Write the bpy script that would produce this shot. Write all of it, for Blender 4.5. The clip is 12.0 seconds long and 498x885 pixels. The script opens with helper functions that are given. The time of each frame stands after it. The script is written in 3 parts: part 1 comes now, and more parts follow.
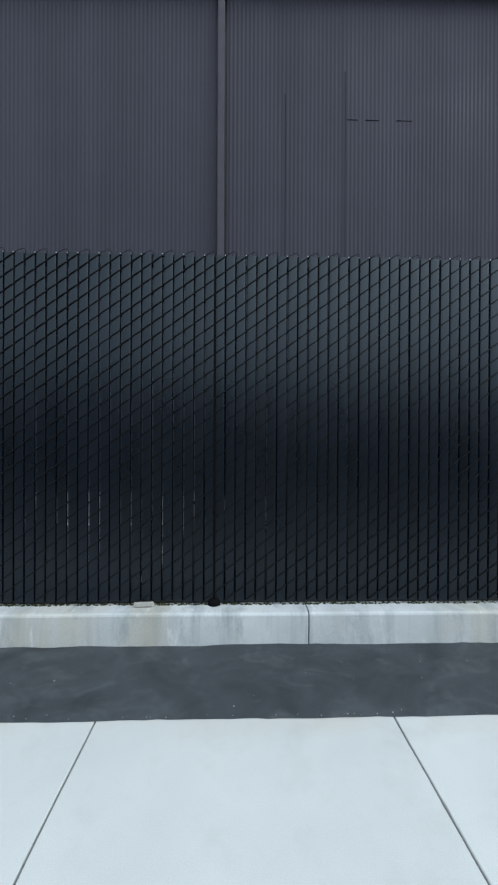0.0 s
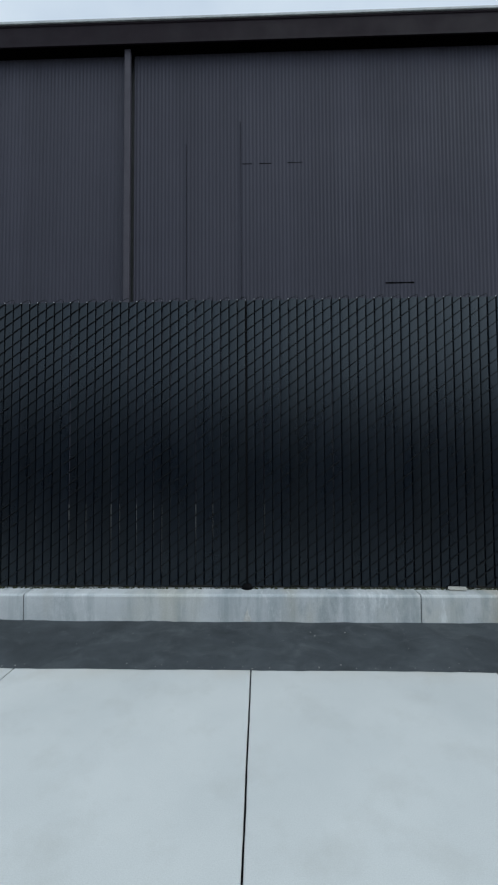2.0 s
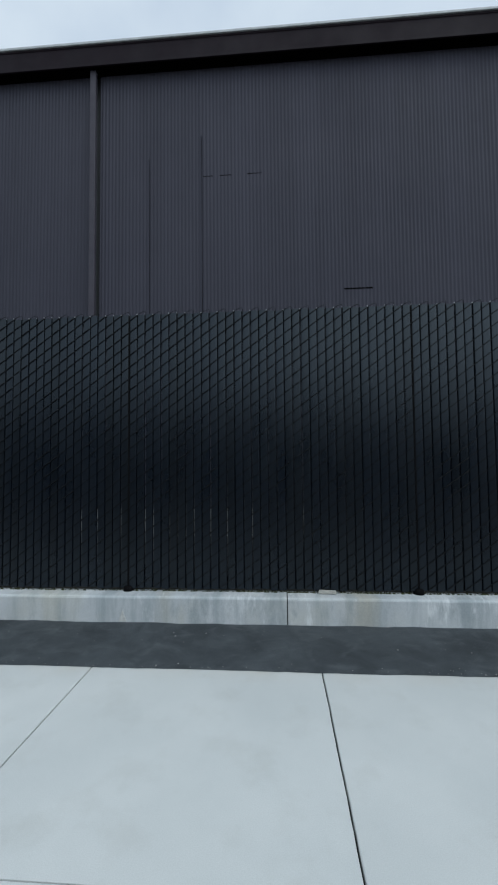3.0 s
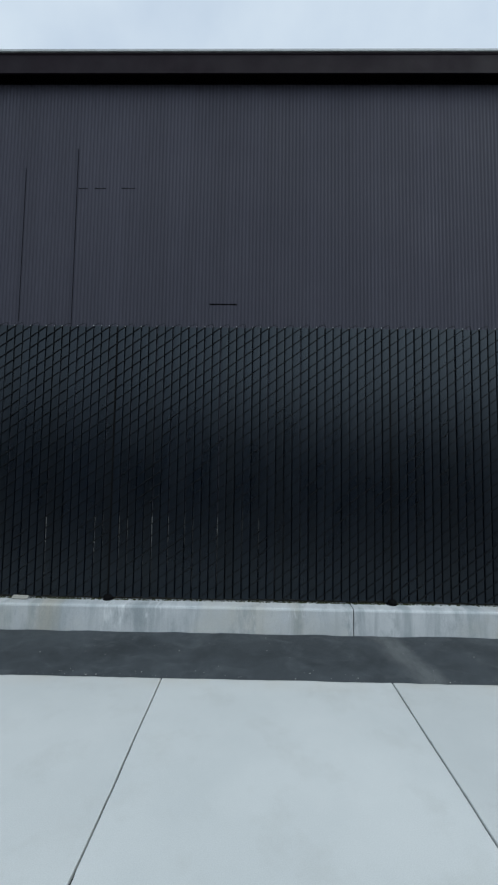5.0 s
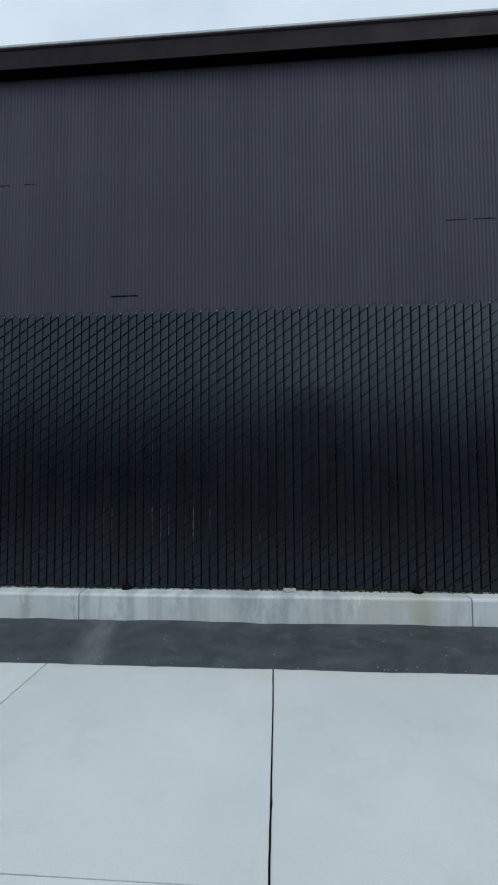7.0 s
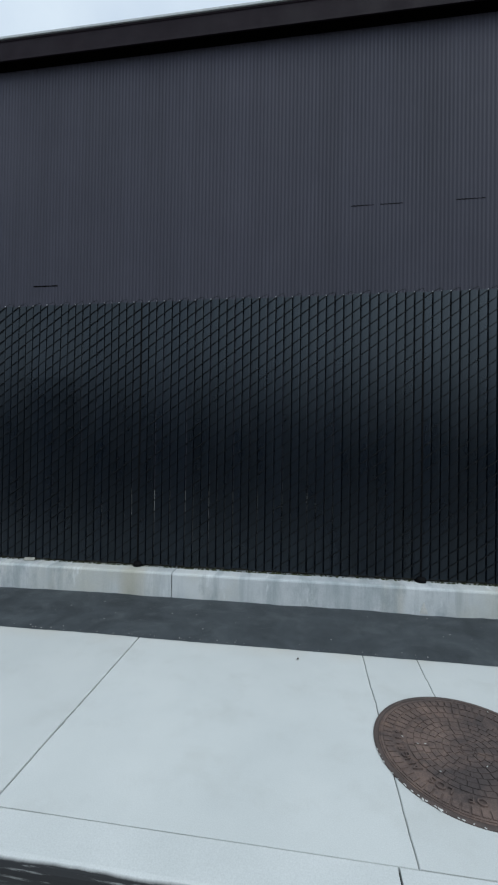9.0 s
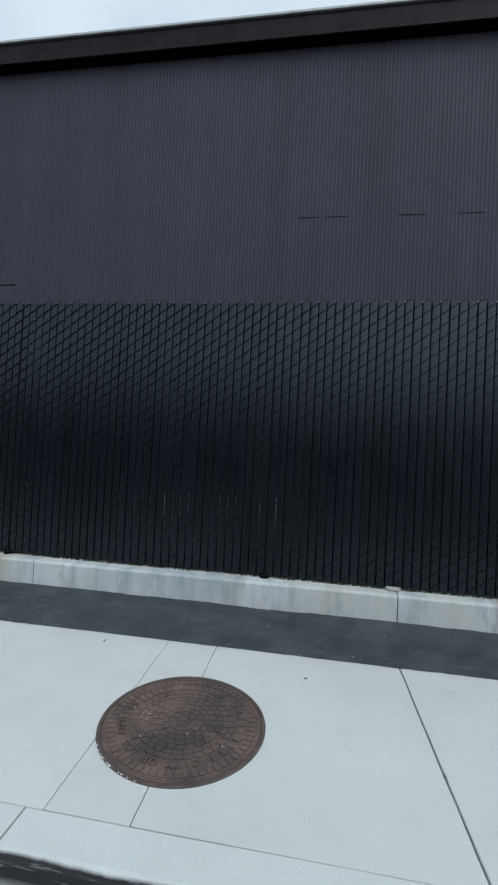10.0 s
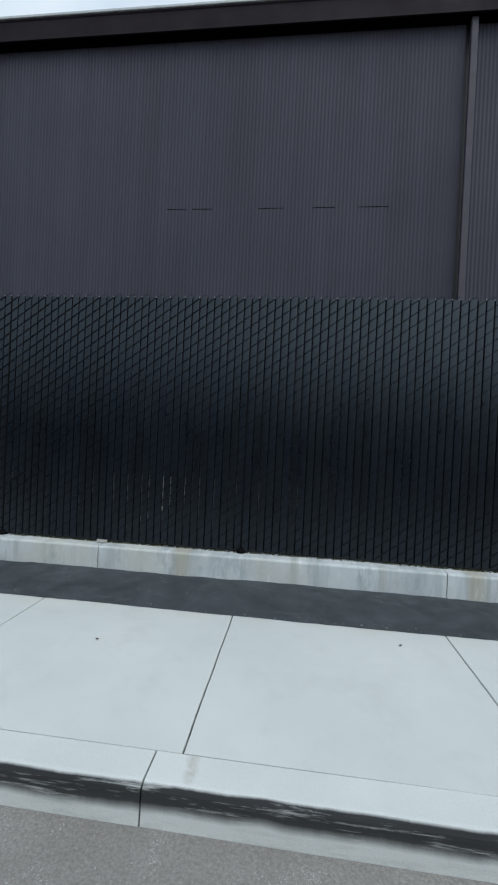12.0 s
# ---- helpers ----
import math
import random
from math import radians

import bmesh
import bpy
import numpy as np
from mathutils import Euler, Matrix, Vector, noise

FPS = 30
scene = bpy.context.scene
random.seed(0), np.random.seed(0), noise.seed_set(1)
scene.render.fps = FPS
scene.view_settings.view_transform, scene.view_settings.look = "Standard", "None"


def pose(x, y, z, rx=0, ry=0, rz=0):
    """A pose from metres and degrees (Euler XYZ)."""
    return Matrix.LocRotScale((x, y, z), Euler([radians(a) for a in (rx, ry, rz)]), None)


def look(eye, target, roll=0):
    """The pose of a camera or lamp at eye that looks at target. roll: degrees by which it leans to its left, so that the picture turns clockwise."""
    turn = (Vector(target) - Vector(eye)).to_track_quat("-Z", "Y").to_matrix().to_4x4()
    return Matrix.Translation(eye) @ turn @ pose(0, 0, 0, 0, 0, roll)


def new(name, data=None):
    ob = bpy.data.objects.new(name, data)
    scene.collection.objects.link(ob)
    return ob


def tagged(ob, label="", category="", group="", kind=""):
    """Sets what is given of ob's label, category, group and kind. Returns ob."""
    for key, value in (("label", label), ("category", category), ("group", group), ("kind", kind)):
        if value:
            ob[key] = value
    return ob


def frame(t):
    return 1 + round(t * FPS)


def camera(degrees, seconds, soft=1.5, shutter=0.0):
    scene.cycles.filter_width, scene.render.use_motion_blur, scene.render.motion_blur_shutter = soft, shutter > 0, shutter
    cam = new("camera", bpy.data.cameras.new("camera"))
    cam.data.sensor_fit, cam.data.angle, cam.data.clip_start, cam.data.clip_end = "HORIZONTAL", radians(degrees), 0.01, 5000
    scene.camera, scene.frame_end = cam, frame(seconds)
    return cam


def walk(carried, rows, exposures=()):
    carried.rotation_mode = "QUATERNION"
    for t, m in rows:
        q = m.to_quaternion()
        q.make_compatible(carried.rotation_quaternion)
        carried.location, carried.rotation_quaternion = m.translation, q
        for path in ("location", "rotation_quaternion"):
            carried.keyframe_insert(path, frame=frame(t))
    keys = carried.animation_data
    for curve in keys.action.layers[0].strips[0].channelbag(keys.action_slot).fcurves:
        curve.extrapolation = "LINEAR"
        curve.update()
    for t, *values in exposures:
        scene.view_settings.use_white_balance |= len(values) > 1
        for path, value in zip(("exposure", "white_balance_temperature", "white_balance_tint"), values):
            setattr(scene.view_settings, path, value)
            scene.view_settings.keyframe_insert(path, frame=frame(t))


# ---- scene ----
cam = camera(61.9, 12.0, soft=2.2)
PATH = [
    (0, (0.155, -2.075, 1.392), (0.212, -0.076, 1.384), 0.25),
    (0.1, (0.280, -2.190, 1.385), (0.337, -0.191, 1.386), 0.3),
    (0.2, (0.380, -2.295, 1.368), (0.459, -0.296, 1.389), 0.5),
    (0.3, (0.468, -2.387, 1.378), (0.556, -0.389, 1.392), 0.9),
    (0.5, (0.702, -2.552, 1.302), (0.793, -0.554, 1.35), 0.8),
    (1, (1.262, -2.645, 1.313), (1.33, -0.647, 1.363), 0.9),
    (1.5, (1.862, -2.626, 1.357), (1.868, -0.627, 1.423), 0.2),
    (2, (2.534, -2.66, 1.324), (2.48, -0.663, 1.404), -0.3),
    (2.5, (3.139, -2.664, 1.342), (3.035, -0.669, 1.434), -0.8),
    (3, (3.731, -2.749, 1.346), (3.586, -0.757, 1.444), -0.6),
    (3.2, (3.979, -2.748, 1.366), (3.802, -0.759, 1.463), -0.7),
    (4.8, (5.893, -2.848, 1.371), (5.827, -0.852, 1.486), 0.4),
    (5, (6.108, -2.854, 1.385), (6.078, -0.859, 1.52), 0.8),
    (5.5, (6.753, -2.891, 1.373), (6.739, -0.896, 1.514), 0.3),
    (6, (7.381, -2.816, 1.347), (7.336, -0.821, 1.478), -0.4),
    (6.5, (7.967, -2.782, 1.331), (7.893, -0.788, 1.457), -0.1),
    (7, (8.593, -2.764, 1.342), (8.461, -0.771, 1.437), -0.4),
    (7.2, (8.861, -2.737, 1.351), (8.703, -0.745, 1.426), -0.7),
    (8.8, (10.969, -2.785, 1.355), (10.7, -0.804, 1.372), 0.5),
    (9, (11.263, -2.814, 1.358), (10.981, -0.834, 1.378), 0.8),
    (9.5, (11.863, -2.792, 1.308), (11.57, -0.814, 1.339), 1.7),
    (10, (12.54, -2.822, 1.343), (12.248, -0.844, 1.387), 2.9),
    (10.5, (13.208, -2.933, 1.369), (12.904, -0.958, 1.452), 2.9),
    (11, (13.853, -3.039, 1.417), (13.602, -1.059, 1.544), 3.3),
    (11.5, (14.469, -3.144, 1.405), (14.258, -1.156, 1.457), 3.2),
    (12, (15.11, -3.102, 1.348), (14.884, -1.115, 1.327), 2.7),
]
# the phone brightens its picture a little at both ends, and holds a cool white
EXPOSURES = [(0.0, 0.36, 5940, 5), (0.2, 0.18, 5940, 5), (0.5, 0.06, 5940, 5), (1.0, -0.04, 5940, 5), (1.5, -0.10, 5940, 5), (5.5, -0.09, 5940, 5), (9.0, 0.02, 5970, 5), (11.0, 0.04, 6060, 5), (12.0, 0.11, 6080, 5)]
walk(cam, [(t, look(eye, target, roll)) for t, eye, target, roll in PATH], EXPOSURES)

# ---- sky and light: bright overcast day ----
world = bpy.data.worlds.new("overcast_sky")
scene.world = world
world.use_nodes = True
wn, wl = world.node_tree.nodes, world.node_tree.links
wn.clear()
SUN_ELEV, SUN_AZ = 52.0, 135.0
sky = wn.new("ShaderNodeTexSky")
sky.sky_type = "NISHITA"
sky.sun_disc = False
sky.sun_elevation = radians(SUN_ELEV)
sky.sun_rotation = radians(SUN_AZ)
clear = wn.new("ShaderNodeBackground")
clear.inputs["Strength"].default_value = 0.13
wl.new(sky.outputs["Color"], clear.inputs["Color"])
cloud_noise = wn.new("ShaderNodeTexNoise")
cloud_noise.inputs["Scale"].default_value = 2.6
cloud_noise.inputs["Detail"].default_value = 5.0
cloud_noise.inputs["Roughness"].default_value = 0.5
cloud_tone = wn.new("ShaderNodeValToRGB")
cloud_tone.color_ramp.elements[0].position = 0.34
cloud_tone.color_ramp.elements[0].color = (0.66, 0.72, 0.81, 1)
cloud_tone.color_ramp.elements[1].position = 0.66
cloud_tone.color_ramp.elements[1].color = (0.89, 0.93, 0.96, 1)
wl.new(cloud_noise.outputs["Fac"], cloud_tone.inputs["Fac"])
cloud = wn.new("ShaderNodeBackground")
# the cloud deck is brighter over the half of the sky that hides the sun
sky_dir = wn.new("ShaderNodeTexCoord")
toward_sun = wn.new("ShaderNodeVectorMath")
toward_sun.operation = "DOT_PRODUCT"
toward_sun.inputs[1].default_value = (math.sin(radians(SUN_AZ)), math.cos(radians(SUN_AZ)), 0.0)
wl.new(sky_dir.outputs["Generated"], toward_sun.inputs[0])
glow = wn.new("ShaderNodeMapRange")
glow.inputs["From Min"].default_value, glow.inputs["From Max"].default_value = 0.0, 0.75
glow.inputs["To Min"].default_value, glow.inputs["To Max"].default_value = 1.0, 1.65
wl.new(toward_sun.outputs["Value"], glow.inputs["Value"])
wl.new(glow.outputs[0], cloud.inputs["Strength"])
wl.new(cloud_tone.outputs["Color"], cloud.inputs["Color"])
cover = wn.new("ShaderNodeMixShader")
cover.inputs["Fac"].default_value = 0.9
wl.new(clear.outputs[0], cover.inputs[1])
wl.new(cloud.outputs[0], cover.inputs[2])
world_out = wn.new("ShaderNodeOutputWorld")
wl.new(cover.outputs[0], world_out.inputs["Surface"])

sun = new("sun", bpy.data.lights.new("sun", "SUN"))
sun.data.energy = 1.1
sun.data.angle = radians(62)
sun.data.color = (1.0, 0.96, 0.89)
_az = radians(SUN_AZ)
sun.matrix_world = look((0, 0, 0), (-math.sin(_az) * math.cos(radians(SUN_ELEV)), -math.cos(_az) * math.cos(radians(SUN_ELEV)), -math.sin(radians(SUN_ELEV))))


# ---- materials ----
class Mat:
    """A node material with a few short ways to add textures."""

    def __init__(self, name, color=(0.5, 0.5, 0.5), rough=0.6, metal=0.0, spec=0.5):
        self.m = bpy.data.materials.new(name)
        self.m.use_nodes = True
        self.n, self.l = self.m.node_tree.nodes, self.m.node_tree.links
        self.b = self.n["Principled BSDF"]
        self.b.inputs["Base Color"].default_value = (*color, 1)
        self.b.inputs["Roughness"].default_value = rough
        self.b.inputs["Metallic"].default_value = metal
        self.b.inputs["Specular IOR Level"].default_value = spec
        self.tc = self.n.new("ShaderNodeTexCoord")
        self.geo = self.n.new("ShaderNodeNewGeometry")

    def coords(self, scale=(1, 1, 1), world_space=True):
        mp = self.n.new("ShaderNodeMapping")
        mp.inputs["Scale"].default_value = scale
        self.l.new(self.geo.outputs["Position"] if world_space else self.tc.outputs["Object"], mp.inputs["Vector"])
        return mp.outputs["Vector"]

    def noise(self, scale, detail=4.0, rough=0.55, stretch=(1, 1, 1), distort=0.0):
        t = self.n.new("ShaderNodeTexNoise")
        t.inputs["Scale"].default_value = scale
        t.inputs["Detail"].default_value = detail
        t.inputs["Roughness"].default_value = rough
        t.inputs["Distortion"].default_value = distort
        self.l.new(self.coords(stretch), t.inputs["Vector"])
        return t.outputs["Fac"]

    def voronoi(self, scale, feature="F1"):
        t = self.n.new("ShaderNodeTexVoronoi")
        t.feature = feature
        t.inputs["Scale"].default_value = scale
        self.l.new(self.coords(), t.inputs["Vector"])
        return t.outputs["Distance"]

    def ramp(self, fac, stops):
        r = self.n.new("ShaderNodeValToRGB")
        el = r.color_ramp.elements
        while len(el) < len(stops):
            el.new(0.5)
        for e, (p, c) in zip(el, stops):
            e.position = p
            e.color = (*c, 1) if isinstance(c, tuple) else (c, c, c, 1)
        self.l.new(fac, r.inputs["Fac"])
        return r.outputs["Color"]

    def mix(self, fac, a, b, mode="MIX"):
        x = self.n.new("ShaderNodeMix")
        x.data_type, x.blend_type = "RGBA", mode
        for sock, v in (("Factor", fac), ("A", a), ("B", b)):
            # colour sockets of the mix node are the last of that name
            ins = [i for i in x.inputs if i.name == sock and i.type == ("VALUE" if sock == "Factor" else "RGBA")][0]
            if isinstance(v, (int, float)):
                ins.default_value = v
            elif isinstance(v, tuple):
                ins.default_value = (*v, 1)
            else:
                self.l.new(v, ins)
        return [o for o in x.outputs if o.type == "RGBA"][0]

    def math(self, op, a, b=0.0):
        x = self.n.new("ShaderNodeMath")
        x.operation = op
        for i, v in enumerate((a, b)):
            if isinstance(v, (int, float)):
                x.inputs[i].default_value = v
            else:
                self.l.new(v, x.inputs[i])
        return x.outputs[0]

    def axis(self, which):
        s = self.n.new("ShaderNodeSeparateXYZ")
        self.l.new(self.geo.outputs["Position"], s.inputs[0])
        return s.outputs[which]

    def rand(self):
        return self.n.new("ShaderNodeObjectInfo").outputs["Random"]

    def color(self, sock):
        self.l.new(sock, self.b.inputs["Base Color"])
        return self

    def rough(self, sock):
        self.l.new(sock, self.b.inputs["Roughness"])
        return self

    def bump(self, sock, strength=0.3, dist=0.002):
        b = self.n.new("ShaderNodeBump")
        b.inputs["Strength"].default_value = strength
        b.inputs["Distance"].default_value = dist
        self.l.new(sock, b.inputs["Height"])
        self.l.new(b.outputs[0], self.b.inputs["Normal"])
        return self


def mat_pavement():
    m = Mat("pale_concrete", rough=0.85, spec=0.3)
    base = m.ramp(m.noise(1.3, 5, 0.6), [(0.3, (0.53, 0.55, 0.54)), (0.7, (0.60, 0.615, 0.60))])
    grain = m.ramp(m.noise(220, 3), [(0.3, 0.93), (0.7, 1.05)])
    c = m.mix(1.0, base, grain, "MULTIPLY")
    per = m.ramp(m.rand(), [(0.0, 0.96), (1.0, 1.03)])
    c = m.mix(1.0, c, per, "MULTIPLY")
    dirt = m.ramp(m.noise(3.1, 6, 0.65), [(0.52, 0.0), (0.78, 0.34)])
    c = m.mix(dirt, c, (0.40, 0.40, 0.37))
    # earth washed onto the rim beside the asphalt
    near = m.n.new("ShaderNodeMapRange")
    near.inputs["From Min"].default_value, near.inputs["From Max"].default_value = -0.16, 0.0
    m.l.new(m.axis(1), near.inputs["Value"])
    edge = m.math("MULTIPLY", near.outputs[0], m.ramp(m.noise(2.4, 4), [(0.4, 0.0), (0.75, 0.55)]))
    c = m.mix(edge, c, (0.50, 0.46, 0.38))
    m.color(c).bump(m.noise(160, 3), 0.25, 0.002)
    return m.m


def mat_kerb():
    m = Mat("scuffed_kerb_concrete", rough=0.8, spec=0.3)
    base = m.ramp(m.noise(2.0, 5, 0.6), [(0.3, (0.54, 0.56, 0.55)), (0.7, (0.61, 0.625, 0.615))])
    base = m.mix(1.0, base, m.ramp(m.noise(180, 3), [(0.3, 0.92), (0.7, 1.05)]), "MULTIPLY")
    # ragged black tyre rubber along the upper half of the face
    wob = m.math("MULTIPLY", m.math("SUBTRACT", m.noise(2.2, 6, 0.6, (1, 0.1, 0.15)), 0.5), 0.065)
    z = m.math("ADD", m.axis(2), wob)
    band = m.ramp(m.math("ADD", m.math("MULTIPLY", z, 5.0), 0.6), [(0.08, 0.0), (0.20, 0.7), (0.28, 0.97), (0.66, 1.0), (0.74, 0.25), (0.80, 0.0)])
    face = m.n.new("ShaderNodeMapRange")
    face.inputs["From Min"].default_value, face.inputs["From Max"].default_value = -1.550, -1.560
    m.l.new(m.math("ADD", m.axis(1), m.math("MULTIPLY", wob, 0.45)), face.inputs["Value"])
    streak = m.ramp(m.noise(3.2, 7, 0.7, (1, 1, 16)), [(0.30, 0.3), (0.46, 1.0)])
    c = m.mix(m.math("MULTIPLY", m.math("MULTIPLY", band, face.outputs[0]), streak), base, (0.020, 0.021, 0.023))
    low = m.ramp(m.noise(4, 6, 0.7, (1, 1, 7)), [(0.5, 0.0), (0.75, 0.35)])
    lowz = m.ramp(m.math("ADD", m.math("MULTIPLY", m.axis(2), 5.0), 0.8), [(0.05, 1.0), (0.55, 0.0)])
    c = m.mix(m.math("MULTIPLY", low, lowz), c, (0.16, 0.17, 0.17))
    rust = m.ramp(m.noise(2.3, 5, 0.6, (1, 0.25, 0.5)), [(0.66, 0.0), (0.76, 0.45)])
    c = m.mix(rust, c, (0.36, 0.33, 0.28))
    run = m.n.new("ShaderNodeMapRange")
    run.inputs["From Min"].default_value, run.inputs["From Max"].default_value = 0.035, 0.008
    m.l.new(m.math("ABSOLUTE", m.math("SUBTRACT", m.math("ADD", m.axis(0), m.math("MULTIPLY", m.noise(7, 4), 0.05)), 14.775)), run.inputs["Value"])
    ledge = m.n.new("ShaderNodeMapRange")
    ledge.inputs["From Min"].default_value, ledge.inputs["From Max"].default_value = -1.550, -1.515
    m.l.new(m.axis(1), ledge.inputs["Value"])
    run_on_top = m.math("MULTIPLY", run.outputs[0], ledge.outputs[0])
    c = m.mix(m.math("MULTIPLY", run_on_top, m.ramp(m.noise(25, 5, 0.7), [(0.35, 0.1), (0.65, 0.6)])), c, (0.30, 0.27, 0.23))
    m.color(c).bump(m.noise(120, 4), 0.3, 0.003)
    return m.m


def mat_footing():
    m = Mat("weathered_footing_concrete", rough=0.82, spec=0.3)
    base = m.ramp(m.noise(1.7, 5, 0.6), [(0.3, (0.44, 0.47, 0.485)), (0.7, (0.62, 0.64, 0.645))])
    drip = m.ramp(m.noise(5.5, 5, 0.65, (1, 0.3, 0.09)), [(0.49, 0.0), (0.64, 0.6)])
    c = m.mix(drip, base, (0.27, 0.31, 0.33))
    rust = m.ramp(m.noise(1.9, 3, 0.5, (1, 0.3, 0.12)), [(0.56, 0.0), (0.67, 0.6)])
    c = m.mix(rust, c, (0.37, 0.335, 0.24))
    tan = m.ramp(m.noise(0.9, 5, 0.65, (1, 0.5, 0.6)), [(0.47, 0.0), (0.66, 0.6)])
    c = m.mix(tan, c, (0.53, 0.52, 0.445))
    grey = m.ramp(m.noise(3.4, 8, 0.75, (1, 0.5, 0.35)), [(0.52, 0.0), (0.64, 0.7)])
    c = m.mix(grey, c, (0.30, 0.335, 0.35))
    c = m.mix(1.0, c, m.ramp(m.noise(150, 3), [(0.3, 0.9), (0.7, 1.06)]), "MULTIPLY")
    white = m.ramp(m.noise(9, 5, 0.7, (1, 0.3, 0.25)), [(0.60, 0.0), (0.72, 0.8)])
    c = m.mix(white, c, (0.72, 0.74, 0.74))
    m.color(c).bump(m.noise(70, 5), 0.15, 0.003)
    return m.m


def mat_asphalt(name, dark, pale, smudge):
    m = Mat(name, rough=0.75, spec=0.35)
    c = m.ramp(m.noise(2.2, 6, 0.6, distort=1.2), [(0.32, dark), (0.72, pale)])
    c = m.mix(m.ramp(m.noise(4.5, 5, 0.6, (1, 1.4, 1), 1.0), [(0.52, 0.0), (0.76, 0.5)]), c, smudge)
    wash = m.n.new("ShaderNodeMapRange")
    wash.inputs["From Min"].default_value, wash.inputs["From Max"].default_value = 0.17, 0.03
    lean = m.math("ADD", m.axis(0), m.math("MULTIPLY", m.axis(1), 0.25))
    m.l.new(m.math("ABSOLUTE", m.math("SUBTRACT", m.math("ADD", lean, m.math("MULTIPLY", m.noise(3, 4), 0.2)), 7.40)), wash.inputs["Value"])
    c = m.mix(m.math("MULTIPLY", wash.outputs[0], m.ramp(m.noise(9, 5, 0.7, (1, 0.4, 1)), [(0.3, 0.1), (0.65, 0.75)])), c, (0.17, 0.18, 0.18))
    stones = m.ramp(m.voronoi(170), [(0.0, 1.5), (0.35, 0.85)])
    c = m.mix(0.55, c, m.mix(1.0, c, stones, "MULTIPLY"))
    m.color(c)
    m.rough(m.ramp(m.noise(6, 4), [(0.3, 0.6), (0.7, 0.85)]))
    m.bump(m.voronoi(190), 0.45, 0.004)
    return m.m


def mat_road():
    m = Mat("grey_road_asphalt", rough=0.85, spec=0.3)
    c = m.ramp(m.noise(1.1, 6, 0.65), [(0.3, (0.205, 0.194, 0.180)), (0.7, (0.268, 0.255, 0.238))])
    stones = m.ramp(m.voronoi(110), [(0.0, 1.6), (0.4, 0.8)])
    c = m.mix(0.3, c, m.mix(1.0, c, stones, "MULTIPLY"))
    c = m.mix(1.0, c, m.ramp(m.noise(70, 6, 0.75), [(0.3, 0.68), (0.7, 1.3)]), "MULTIPLY")
    spark = m.ramp(m.noise(150, 3, 0.7), [(0.60, 0.0), (0.66, 0.9)])
    patch = m.ramp(m.noise(5, 3), [(0.5, 0.0), (0.65, 1.0)])
    c = m.mix(m.math("MULTIPLY", spark, patch), c, (0.56, 0.55, 0.54))
    m.color(c).bump(m.voronoi(120), 0.35, 0.004)
    return m.m


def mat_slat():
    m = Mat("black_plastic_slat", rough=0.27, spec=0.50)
    # the blue of the reflected sky is put into the sheen's tint
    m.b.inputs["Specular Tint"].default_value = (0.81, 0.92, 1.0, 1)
    c = m.ramp(m.rand(), [(0.0, (0.0004, 0.0014, 0.0036)), (1.0, (0.0009, 0.0026, 0.0066))])
    dust = m.ramp(m.noise(7, 5, 0.6, (1, 1, 0.25)), [(0.45, 0.0), (0.8, 0.35)])
    c = m.mix(dust, c, (0.003, 0.005, 0.0095))
    m.color(c)
    m.rough(m.ramp(m.noise(5, 4, 0.6, (1, 1, 0.4)), [(0.3, 0.25), (0.7, 0.33)]))
    m.bump(m.noise(90, 3, 0.5, (1, 1, 0.05)), 0.12, 0.001)
    return m.m


def mat_plain(name, dark, pale, scale=8.0, rough=0.5, metal=0.0, stretch=(1, 1, 1), bump=0.15, spec=0.5):
    m = Mat(name, rough=rough, metal=metal, spec=spec)
    c = m.ramp(m.noise(scale, 5, 0.6, stretch), [(0.3, dark), (0.7, pale)])
    c = m.mix(1.0, c, m.ramp(m.noise(scale * 14, 3), [(0.3, 0.9), (0.7, 1.08)]), "MULTIPLY")
    m.color(c)
    m.rough(m.ramp(m.noise(scale * 0.7, 3), [(0.3, max(rough - 0.08, 0.05)), (0.7, min(rough + 0.1, 1.0))]))
    m.bump(m.noise(scale * 12, 3), bump, 0.002)
    return m.m


def mat_cladding():
    m = Mat("charcoal_painted_steel", rough=0.6, spec=0.16)
    c = m.ramp(m.noise(0.35, 4, 0.6), [(0.3, (0.0410, 0.0410, 0.0545)), (0.7, (0.0485, 0.0476, 0.0630))])
    streak = m.ramp(m.noise(2.0, 5, 0.6, (1, 1, 0.05)), [(0.35, 0.88), (0.7, 1.08)])
    c = m.mix(1.0, c, streak, "MULTIPLY")
    m.color(c)
    m.rough(m.ramp(m.noise(0.8, 4), [(0.3, 0.56), (0.7, 0.66)]))
    m.bump(m.noise(12, 3), 0.03, 0.001)
    return m.m


def mat_iron():
    m = Mat("rusty_cast_iron", rough=0.72, spec=0.35)
    c = m.ramp(m.noise(7, 7, 0.7), [(0.3, (0.080, 0.060, 0.054)), (0.7, (0.185, 0.130, 0.108))])
    stain = m.ramp(m.noise(2.6, 6, 0.65, distort=0.6), [(0.45, 0.0), (0.60, 0.85)])
    c = m.mix(stain, c, (0.050, 0.042, 0.042))
    bright = m.ramp(m.noise(5.0, 5, 0.6), [(0.58, 0.0), (0.75, 0.6)])
    c = m.mix(bright, c, (0.24, 0.155, 0.115))
    c = m.mix(1.0, c, m.ramp(m.noise(130, 4, 0.7), [(0.3, 0.75), (0.7, 1.25)]), "MULTIPLY")
    m.color(c).bump(m.noise(140, 5, 0.7), 0.6, 0.003)
    return m.m


